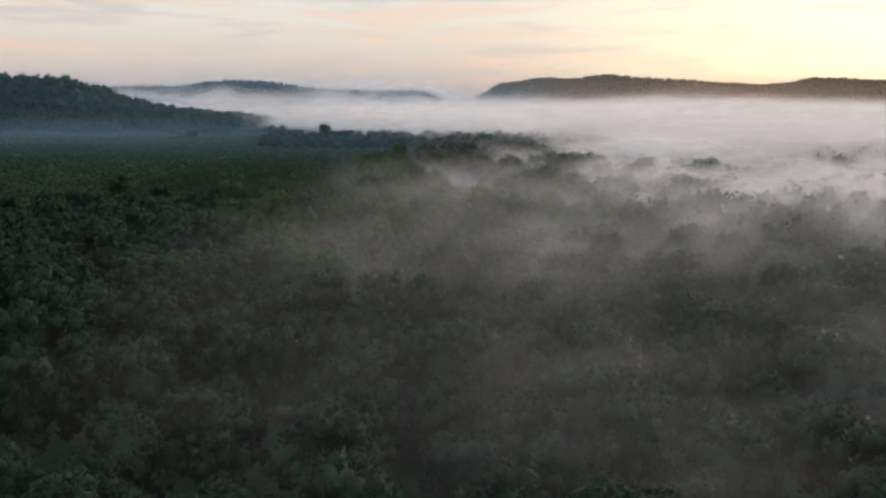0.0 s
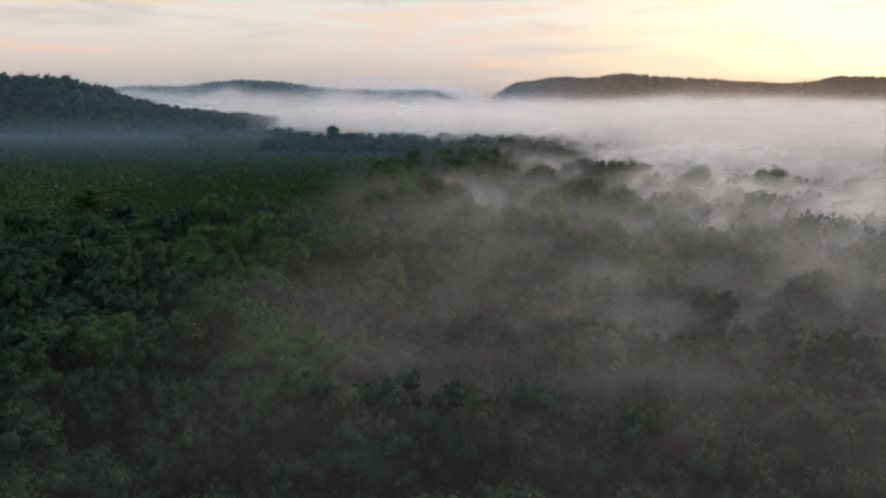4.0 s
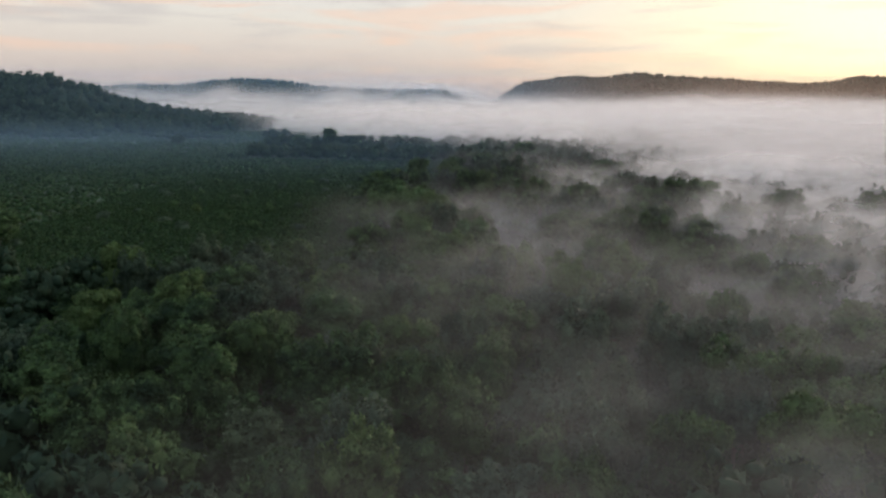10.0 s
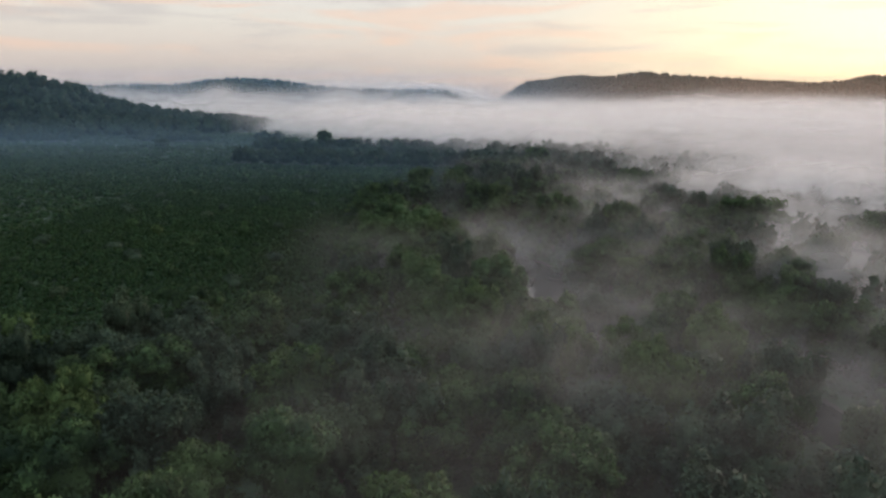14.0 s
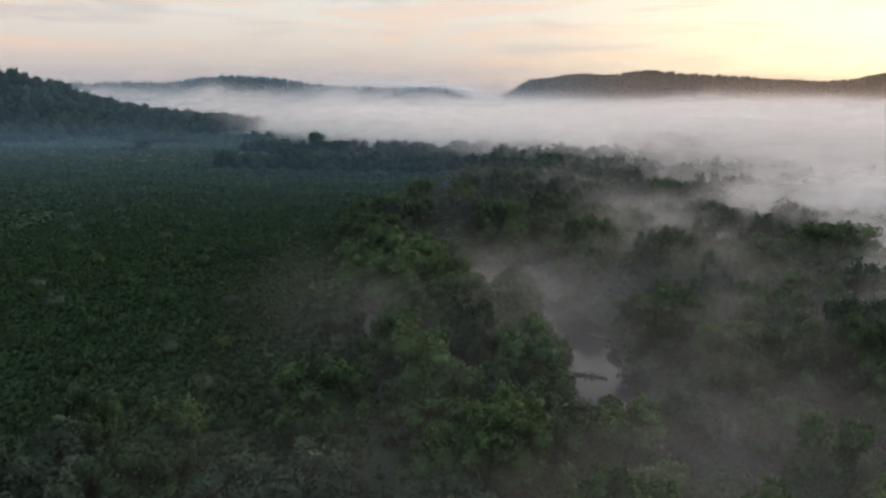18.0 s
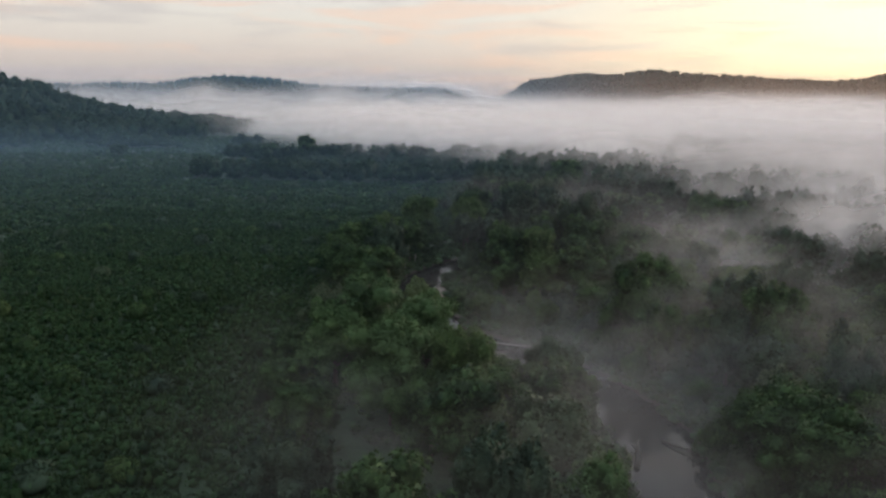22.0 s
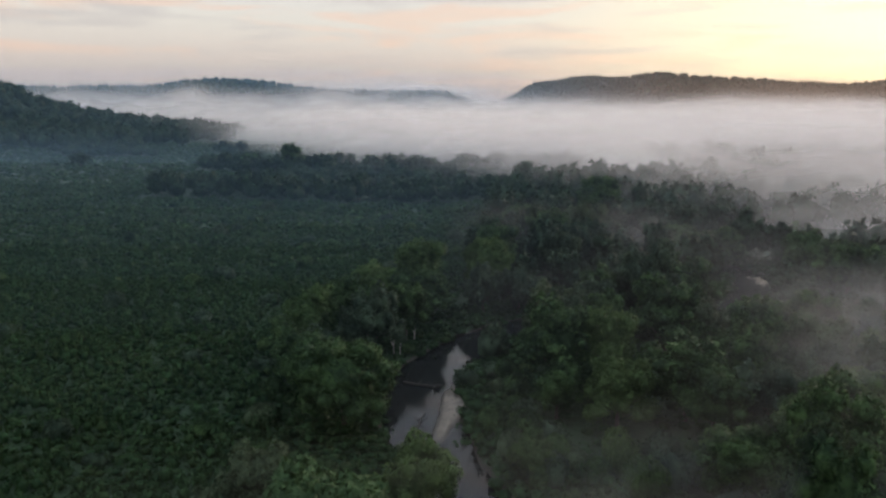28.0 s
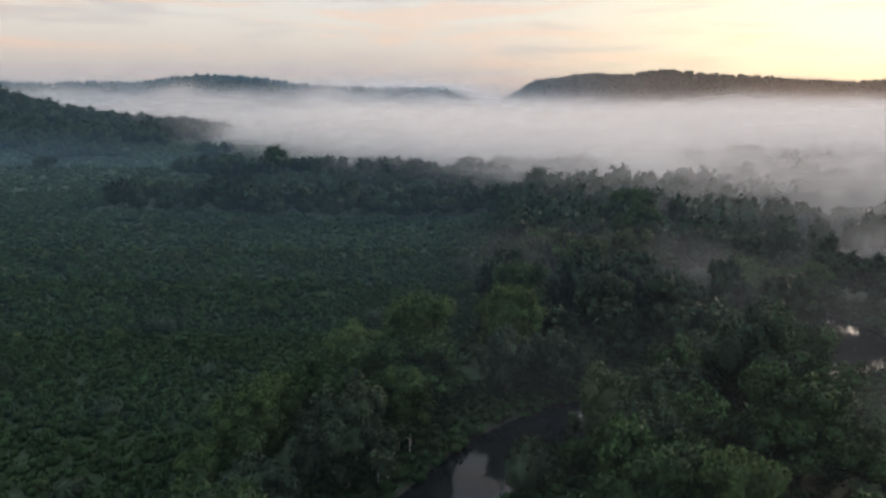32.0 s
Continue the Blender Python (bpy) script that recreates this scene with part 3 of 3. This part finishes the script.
def place_pieces(models, x, y, radius, height, g):
    out = []
    z = land(x, y)
    for i in range(len(x)):
        v, f, nr = models[g.randint(len(models))]
        a = g.uniform(0, 2 * math.pi)
        c, s = math.cos(a), math.sin(a)
        turn = np.array([[c, s, 0], [-s, c, 0], [0, 0, 1]])
        out.append(((v @ turn) * (radius[i], radius[i], height[i]) + (x[i], y[i], z[i]), f, nr @ turn))
    return out


g = np.random.RandomState(77)
# farther woods: coarser crowns
far_models = [with_core(sized(crown_arrays(np.random.RandomState(120 + i), k, 160, 1.75, False), 6, 12), (0.78, 0.78, 0.40), 0.52, i) for i, k in enumerate(("maple", "round", "maple"))]


mid = [sized(crown_arrays(np.random.RandomState(90 + i), k, 400, 0.95), 6, 12) for i, k in enumerate(("maple", "round", "willow", "maple"))]
rest_x, rest_y = fx[~chosen], fy[~chosen]
close = (np.abs(rest_x) < 75) & (rest_y < 440) | (rest_x < -60)
nearest = (np.abs(rest_x) < 52) & (rest_y > -14) & (rest_y < 72)
dense = [sized(crown_arrays(np.random.RandomState(95 + i), k, 1150, 0.60, True, 3), 6, 12) for i, k in enumerate(("maple", "round", "willow", "maple"))]
for ok, models, name in ((nearest, dense, "southern_woods"), (close & ~nearest, mid, "riverside_woods"), (~close, far_models, "misty_woods")):
    n = int(ok.sum())
    join(name, place_pieces(models, rest_x[ok], rest_y[ok], g.uniform(4.0, 6.6, n), g.uniform(8.5, 14, n), g), leaf_far, "dense green riverside woods half hidden in mist", "woods")

def hedge(x, y):
    one = (np.abs(y - 522 - 8 * np.sin(x / 23)) < 17) & (x > -135) & (x < 30)
    two = (np.abs(y - 636 - 10 * np.sin(x / 31)) < 24) & (x > -150) & (x < 80)
    three = (np.abs(y - 770 - 0.1 * x) < 25) & (x > -420) & (x < -160) & (np.sin(x / 19 + y / 27) > -0.2)
    return one | two | three


hx, hy = scatter(-420, 90, 490, 830, 8.8, 8)
k = hedge(hx, hy)
hx, hy = hx[k], hy[k]
n = len(hx)
hedge_protos = []
for k in range(6):
    v, f, nr = far_models[k % 3]
    turn = np.random.RandomState(k).uniform(0.85, 1.15, (len(v), 1))
    top = tagged(new("hedgerow_tree"), "low dark tree in a row crossing the marsh", "tree", "hedgerow trees")
    bm = bmesh.new()
    tube(bm, [(0, 0, -0.08), (0.01, 0, 0.2), (0, 0.02, 0.6)], [0.05, 0.04, 0.015], 5)
    part("trunk", bmesh_of("trunk", bm, bark), top, "grey brown bark")
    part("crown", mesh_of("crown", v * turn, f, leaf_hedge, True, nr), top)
    hedge_protos.append(top)
for i, (x, y) in enumerate(zip(hx, hy)):
    r, h = g.uniform(3.8, 6.2), g.uniform(3.8, 10.0)
    m = pose(x, y, float(land(np.array([x]), np.array([y]))[0]), 0, 0, g.uniform(0, 360)) @ Matrix.Diagonal((r, r, h, 1))
    stand(hedge_protos, i, m)

# low wood between the rows
hx, hy = scatter(-112, 60, 532, 640, 9.5, 27)
k = ~hedge(hx, hy) & (hx > -112 + 0.25 * (hy - 532) + 12 * waves(hx, hy, 50, 37))
hx, hy = hx[k], hy[k]
n = len(hx)
join("scrub_wood", place_pieces(far_models, hx, hy, g.uniform(4.0, 6.5, n), g.uniform(4.0, 7.5, n), g), leaf_far, "low dark scrub wood between the rows of trees", "woods")

hx, hy = scatter(-1000, 2000, 560, 1960, 13, 9)
z = land(hx, hy)
k = (z > 1.0) | ((hx > 60 + 0.1 * hy) & (hy < 700)) | ((hy > 830) & (hx < -225) & (hy < 960))
k &= ~((hy > 1550) & (hx < 120)) & ~((hx > 700) & (hy < 1500)) & (np.abs(hx) < 0.65 * hy + 250)
hx, hy = hx[k], hy[k]
n = len(hx)
light = [(SEED_V * (1, 1, 0.5) * (1 + 0.25 * np.random.RandomState(k).uniform(-1, 1, (len(SEED_V), 1))) + (0, 0, 0.5), SEED_F, SEED_V) for k in range(6)]
close = hy < 1050
hill_models = []
for k in range(5):
    v, f, nr = sized(crown_arrays(np.random.RandomState(160 + k), "maple", 40, 3.0, False), 6, 12)
    hill_models.append((np.concatenate([v, light[k][0] * (0.9, 0.9, 0.95)]), np.concatenate([f, SEED_F + len(v)]), np.concatenate([nr, SEED_V])))
join("hillside_woods", place_pieces(hill_models, hx[close], hy[close], g.uniform(5, 8, n), g.uniform(9, 15, n), g), leaf_far, "wooded hillside, blue green in the dawn haze", "woods")
join("far_hill_woods", place_pieces(light, hx[~close], hy[~close], g.uniform(4.5, 7.5, n), g.uniform(9, 14, n), g), leaf_far, "distant wooded ridges above the mist", "woods")

# woods beyond the first belt, out of sight of most of the flight
hx, hy = scatter(-320, 360, -190, 560, 11.5, 19)
ragged = 22 * waves(hx, hy, 70, 51)
k = ((hx < -140) & (hy < 150 + ragged) | (hx > 190) | (hy < -30)) & (hx < 330 + ragged) & (hx > -290 - ragged) & (hy > -160 + ragged)
k &= (hx > -140) | (hy < 150 + ragged)
hx, hy = hx[k], hy[k]
n = len(hx)
join("outer_woods", place_pieces(hill_models, hx, hy, g.uniform(5, 7.5, n), g.uniform(9, 14, n), g), leaf_far, "woods running out of the valley floor", "woods")

# ---- the thicket of the marsh ----
def shrub_model(seed, count, size):
    gg = np.random.RandomState(seed)
    cs = [((gg.uniform(-0.5, 0.5), gg.uniform(-0.5, 0.5), gg.uniform(0.3, 0.62)), (gg.uniform(0.4, 0.6),) * 2 + (gg.uniform(0.28, 0.42),)) for _ in range(4)]
    return with_core(leaf_clumps(gg, [c[0] for c in cs], [c[1] for c in cs], count, size, 0.0, (0, 0, 0.2)), (0.6, 0.6, 0.34), 0.30)


def thicket(x, y):
    edge = np.interp(y, WOOD_Y, WOOD_X)
    return (x < edge + 5) & (river_away(x, y) > 5.5) & ~hedge(x, y)


shrubs = [shrub_model(200 + i, 32, 0.34) for i in range(8)]
sx, sy = scatter(-130, 12, 150, 450, 1.7, 12)
k = thicket(sx, sy) & (sy + g.uniform(-45, 25, len(sx)) < 410) & (sx > -0.66 * (sy - 100) - 30)
sx, sy = sx[k], sy[k]
n = len(sx)
tall = np.maximum(1 + 0.55 * waves(sx, sy, 14, 31) + 0.45 * waves(sx, sy, 5, 33), 0.7)
join("marsh_thicket", place_pieces(shrubs, sx, sy, g.uniform(0.85, 1.4, n), g.uniform(0.7, 2.2, n) * tall, g), leaf_shrub, "even green thicket of waist-high marsh shrubs", "shrubs")
low_shrubs = [shrub_model(220 + i, 18, 0.38) for i in range(6)]
wide = [shrub_model(240 + i, 11, 0.50) for i in range(6)]
sx, sy = scatter(-640, 20, 560, 860, 6.0, 13)
k = thicket(sx, sy) & (sx > -0.68 * (sy + 54) - 20)
sx2, sy2 = scatter(-330, -60, 150, 420, 3.7, 14)
k2 = thicket(sx2, sy2) & (sx2 > -0.68 * (sy2 + 54) - 20) & ((sx2 < -130) | (sx2 < -0.66 * (sy2 - 100) - 30))
sx3, sy3 = scatter(-420, 12, 372, 560, 3.2, 16)
k3 = thicket(sx3, sy3) & (sy3 + g.uniform(-25, 45, len(sx3)) > 410) & (sx3 > -0.68 * (sy3 + 54) - 20)
sx, sy = np.concatenate([sx[k], sx2[k2], sx3[k3]]), np.concatenate([sy[k], sy2[k2], sy3[k3]])
n = len(sx)
join("far_thicket", place_pieces(wide, sx, sy, np.where(sy > 560, 1.5, 1.0) * g.uniform(1.7, 2.9, n), g.uniform(0.8, 2.2, n) * (1.1 + 0.7 * waves(sx, sy, 26, 35) + 0.6 * waves(sx, sy, 9, 36)), g), leaf_shrub, "marsh shrubs running back towards the hill", "shrubs")
# undergrowth below the trees and on the banks
sx, sy = scatter(-60, 60, 40, 420, 3.4, 15)
k = ~thicket(sx, sy) & (river_away(sx, sy) > 5.2)
sx2, sy2 = scatter(-40, 90, 180, 420, 1.7, 17)
away = river_away(sx2, sy2)
k2 = (away > 4.6) & (away < 15)
sx, sy = np.concatenate([sx[k], sx2[k2]]), np.concatenate([sy[k], sy2[k2]])
n = len(sx)
join("undergrowth", place_pieces(low_shrubs, sx, sy, g.uniform(0.9, 1.9, n), g.uniform(0.7, 1.9, n), g), leaf_shrub, "low bushes and tall weeds under the trees", "undergrowth")


# larger bushes that stand out of the thicket and along its edge
bush_protos = []
for k in range(4):
    gg = np.random.RandomState(300 + k)
    cs = [((gg.uniform(-0.45, 0.45), gg.uniform(-0.45, 0.45), gg.uniform(0.3, 0.65)), (gg.uniform(0.4, 0.6),) * 2 + (gg.uniform(0.25, 0.38),)) for _ in range(6)]
    v, f, nr = with_core(leaf_clumps(gg, [c[0] for c in cs], [c[1] for c in cs], 900, 0.12, 0.0, (0, 0, 0.2)), (0.72, 0.72, 0.42), 0.36)
    top = tagged(new("marsh_bush"), "rounded green bush standing out of the marsh thicket", "bush", "bushes in the thicket")
    part("foliage", mesh_of("foliage", v, f, leaf_willow if k % 2 else leaf_maple, True, nr), top)
    bm = bmesh.new()
    for a in range(4):
        tube(bm, [(0, 0, -0.1), (0.1 * math.cos(1.6 * a), 0.1 * math.sin(1.6 * a), 0.2), (0.3 * math.cos(1.6 * a), 0.3 * math.sin(1.6 * a), 0.55)], [0.03, 0.025, 0.01], 5)
    part("stems", bmesh_of("stems", bm, bark), top, "thin brown stems")
    bush_protos.append(top)
bx, by = scatter(-120, 8, 205, 500, 17.0, 61)
k = thicket(bx, by) & (bx > -0.66 * (by - 100) - 30)
ex = np.interp(np.arange(208, 500, 9.0), WOOD_Y, WOOD_X) + g.uniform(-4, 3, 33)
bx, by = np.concatenate([bx[k], ex]), np.concatenate([by[k], np.arange(208, 500, 9.0)])
for i, (x, y) in enumerate(zip(bx, by)):
    r = g.uniform(1.5, 3.0)
    m = pose(x, y, float(land(np.array([x]), np.array([y]))[0]), 0, 0, g.uniform(0, 360)) @ Matrix.Diagonal((r, r, r * g.uniform(0.9, 1.4), 1))
    stand(bush_protos, i, m)

# bushes and saplings on the open river banks
cx, cy = scatter(-16, 44, 196, 345, 4.6, 63)
k = (river_away(cx, cy) > 6.2) & (river_away(cx, cy) < 24) & ~wooded(cx, cy) & ~thicket(cx, cy)
k &= (np.hypot(cx[:, None] - clear_of[:, 0], cy[:, None] - clear_of[:, 1]) - 0.7 * clear_of[:, 2]).min(1) > 0
k &= ~((cy > 325) & (cx > 30))
for i, (x, y) in enumerate(zip(cx[k], cy[k])):
    r = g.uniform(1.4, 3.2)
    m = pose(x, y, float(land(np.array([x]), np.array([y]))[0]), 0, 0, g.uniform(0, 360)) @ Matrix.Diagonal((r, r, r * g.uniform(1.0, 1.9), 1))
    tagged(stand(bush_protos, i + 50, m), "leafy green bush on the open river bank", group="bushes on the river bank")

# ---- drift wood and dead trees ----
def log(name, a, b, radius, mat, label, twigs=3, seed=1):
    """A fallen trunk from a to b with broken branches."""
    gg = np.random.RandomState(seed)
    a, b = Vector(a), Vector(b)
    bm = bmesh.new()
    side = (b - a).cross(Vector((0, 0, 1))).normalized()
    tube(bm, [a, a.lerp(b, 0.35) + side * 0.15, a.lerp(b, 0.7) - side * 0.1, b], [radius, radius * 0.85, radius * 0.6, radius * 0.25])
    for _ in range(twigs):
        p = a.lerp(b, gg.uniform(0.4, 0.9))
        q = p + side * gg.uniform(-1.6, 1.6) + (b - a).normalized() * gg.uniform(0.5, 1.4) + Vector((0, 0, gg.uniform(0.1, 0.7)))
        tube(bm, [p, p.lerp(q, 0.5) + Vector((0, 0, 0.1)), q], [radius * 0.45, radius * 0.3, radius * 0.1], 5)
    return tagged(new(name, bmesh_of(name, bm, mat)), label, "log", "driftwood in the river")


log("fallen_log", (13.0, 229.0, -1.45), (19.5, 226.5, -1.3), 0.42, wet_wood, "dark wet log lying across the shallow river", 5, 1)
log("fallen_log", (15.5, 240.5, -1.4), (17.5, 247.0, -1.2), 0.34, wet_wood, "dark wet branch caught in the river", 4, 2)
log("fallen_log", (20.5, 247.0, -1.4), (23.0, 243.5, -1.0), 0.2, wet_wood, "dark snag at the river's far bank", 4, 3)
log("fallen_log", (-14.5, 322.5, -1.4), (-9.0, 320.0, -1.25), 0.2, wet_wood, "dark branching log in the river by the sandbar", 5, 4)
log("fallen_log", (-12.5, 305.0, -1.45), (-11.0, 312.0, -1.3), 0.15, wet_wood, "thin wet branch in the river", 4, 5)
log("bleached_log", (-1.0, 282.5, -0.9), (8.5, 278.5, -0.9), 0.16, dead_wood, "bleached grey log along the river bank", 3, 6)


def snag(x, y, height, seed):
    gg = np.random.RandomState(seed)
    bm = bmesh.new()
    tube(bm, [(0, 0, -0.4), (0.05, 0, height * 0.5), (0.15, 0.1, height)], [0.14, 0.1, 0.03], 6)
    for i in range(4):
        a, z = gg.uniform(0, 6.3), gg.uniform(0.4, 0.85) * height
        tube(bm, [(0.05, 0, z), (0.5 * math.cos(a), 0.5 * math.sin(a), z + 0.5)], [0.05, 0.015], 5)
    ob = new("dead_tree", bmesh_of("dead_tree", bm, dead_wood))
    ob.matrix_world = pose(x, y, float(land(np.array([x]), np.array([y]))[0]), gg.uniform(-8, 8), gg.uniform(-8, 8), 0)
    return tagged(ob, "bare bleached dead tree on the river bank", "dead tree", "dead trees on the bank")


for i, (x, y, h) in enumerate(((-16.5, 331.0, 3.2), (-15.6, 331.6, 2.6), (-20.5, 336.0, 2.2), (-13.5, 337.5, 2.6), (8.5, 273.0 + 10, 2.0))):
    snag(x, y, h, i)


# ---- the mist itself ----
def mist_sheets(name, ys, tall, left, right, patches, mat, label):
    """Sheets across the valley, standing one behind the other, only where mist lies."""
    v, f = [], []
    for y in ys:
        xs = np.arange(left(y), right(y) + 1, 6.0)
        amount = np.clip((y - edge_y(xs) + 190) / 160, 0, 1)
        for cx, cy, rx, ry, rho, top, foot in patches:
            amount = np.maximum(amount, 1.0 - np.hypot((xs - cx) / rx, (y - cy) / ry))
        on = amount > 0.0
        if not on.any():
            continue
        idx = np.flatnonzero(np.diff(np.concatenate([[0], on.astype(int), [0]])))
        for a, b in zip(idx[::2], idx[1::2]):
            a, b = xs[a] - 3, xs[b - 1] + 3
            i = len(v)
            v += [(a, y, -1.3), (b, y, -1.3), (b, y, tall(y)), (a, y, tall(y))]
            f.append((i, i + 1, i + 2, i + 3))
    return tagged(new(name, mesh_of(name, v, f, mat)), label, "mist", kind="stuff")


mist_sheets("ground_mist", np.arange(-42, 420, 11.0), lambda y: 36.0 if y < 62 else 26.0, lambda y: -130.0, lambda y: 120 + 0.7 * (y + 60), PATCHES, mist_material("mist_near", 11.0, PATCHES, 1.0), "drifting grey ground mist among the trees")
mist_sheets("mist_bank", np.arange(422, 1000, 26.0), lambda y: 46.0, lambda y: -0.72 * y - 100, lambda y: 0.72 * y + 150, FAR_PATCHES, mist_material("mist_middle", 26.0, FAR_PATCHES, 0.5), "pale bank of mist filling the valley")
mist_sheets("far_mist", np.arange(1010, 2300, 95.0), lambda y: 96.0, lambda y: -0.72 * y - 100, lambda y: 0.72 * y + 150, FAR_PATCHES, mist_material("mist_far", 95.0, FAR_PATCHES, 0.22), "far bank of mist below the ridges")


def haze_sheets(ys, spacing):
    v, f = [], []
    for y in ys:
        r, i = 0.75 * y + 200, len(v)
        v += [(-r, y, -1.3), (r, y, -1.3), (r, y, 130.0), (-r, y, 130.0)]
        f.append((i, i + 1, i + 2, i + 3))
    return tagged(new("dawn_haze", mesh_of("dawn_haze", v, f, haze_material(spacing))), "thin dawn haze before the ridges, with blue and warm light painted in", "haze", kind="stuff")


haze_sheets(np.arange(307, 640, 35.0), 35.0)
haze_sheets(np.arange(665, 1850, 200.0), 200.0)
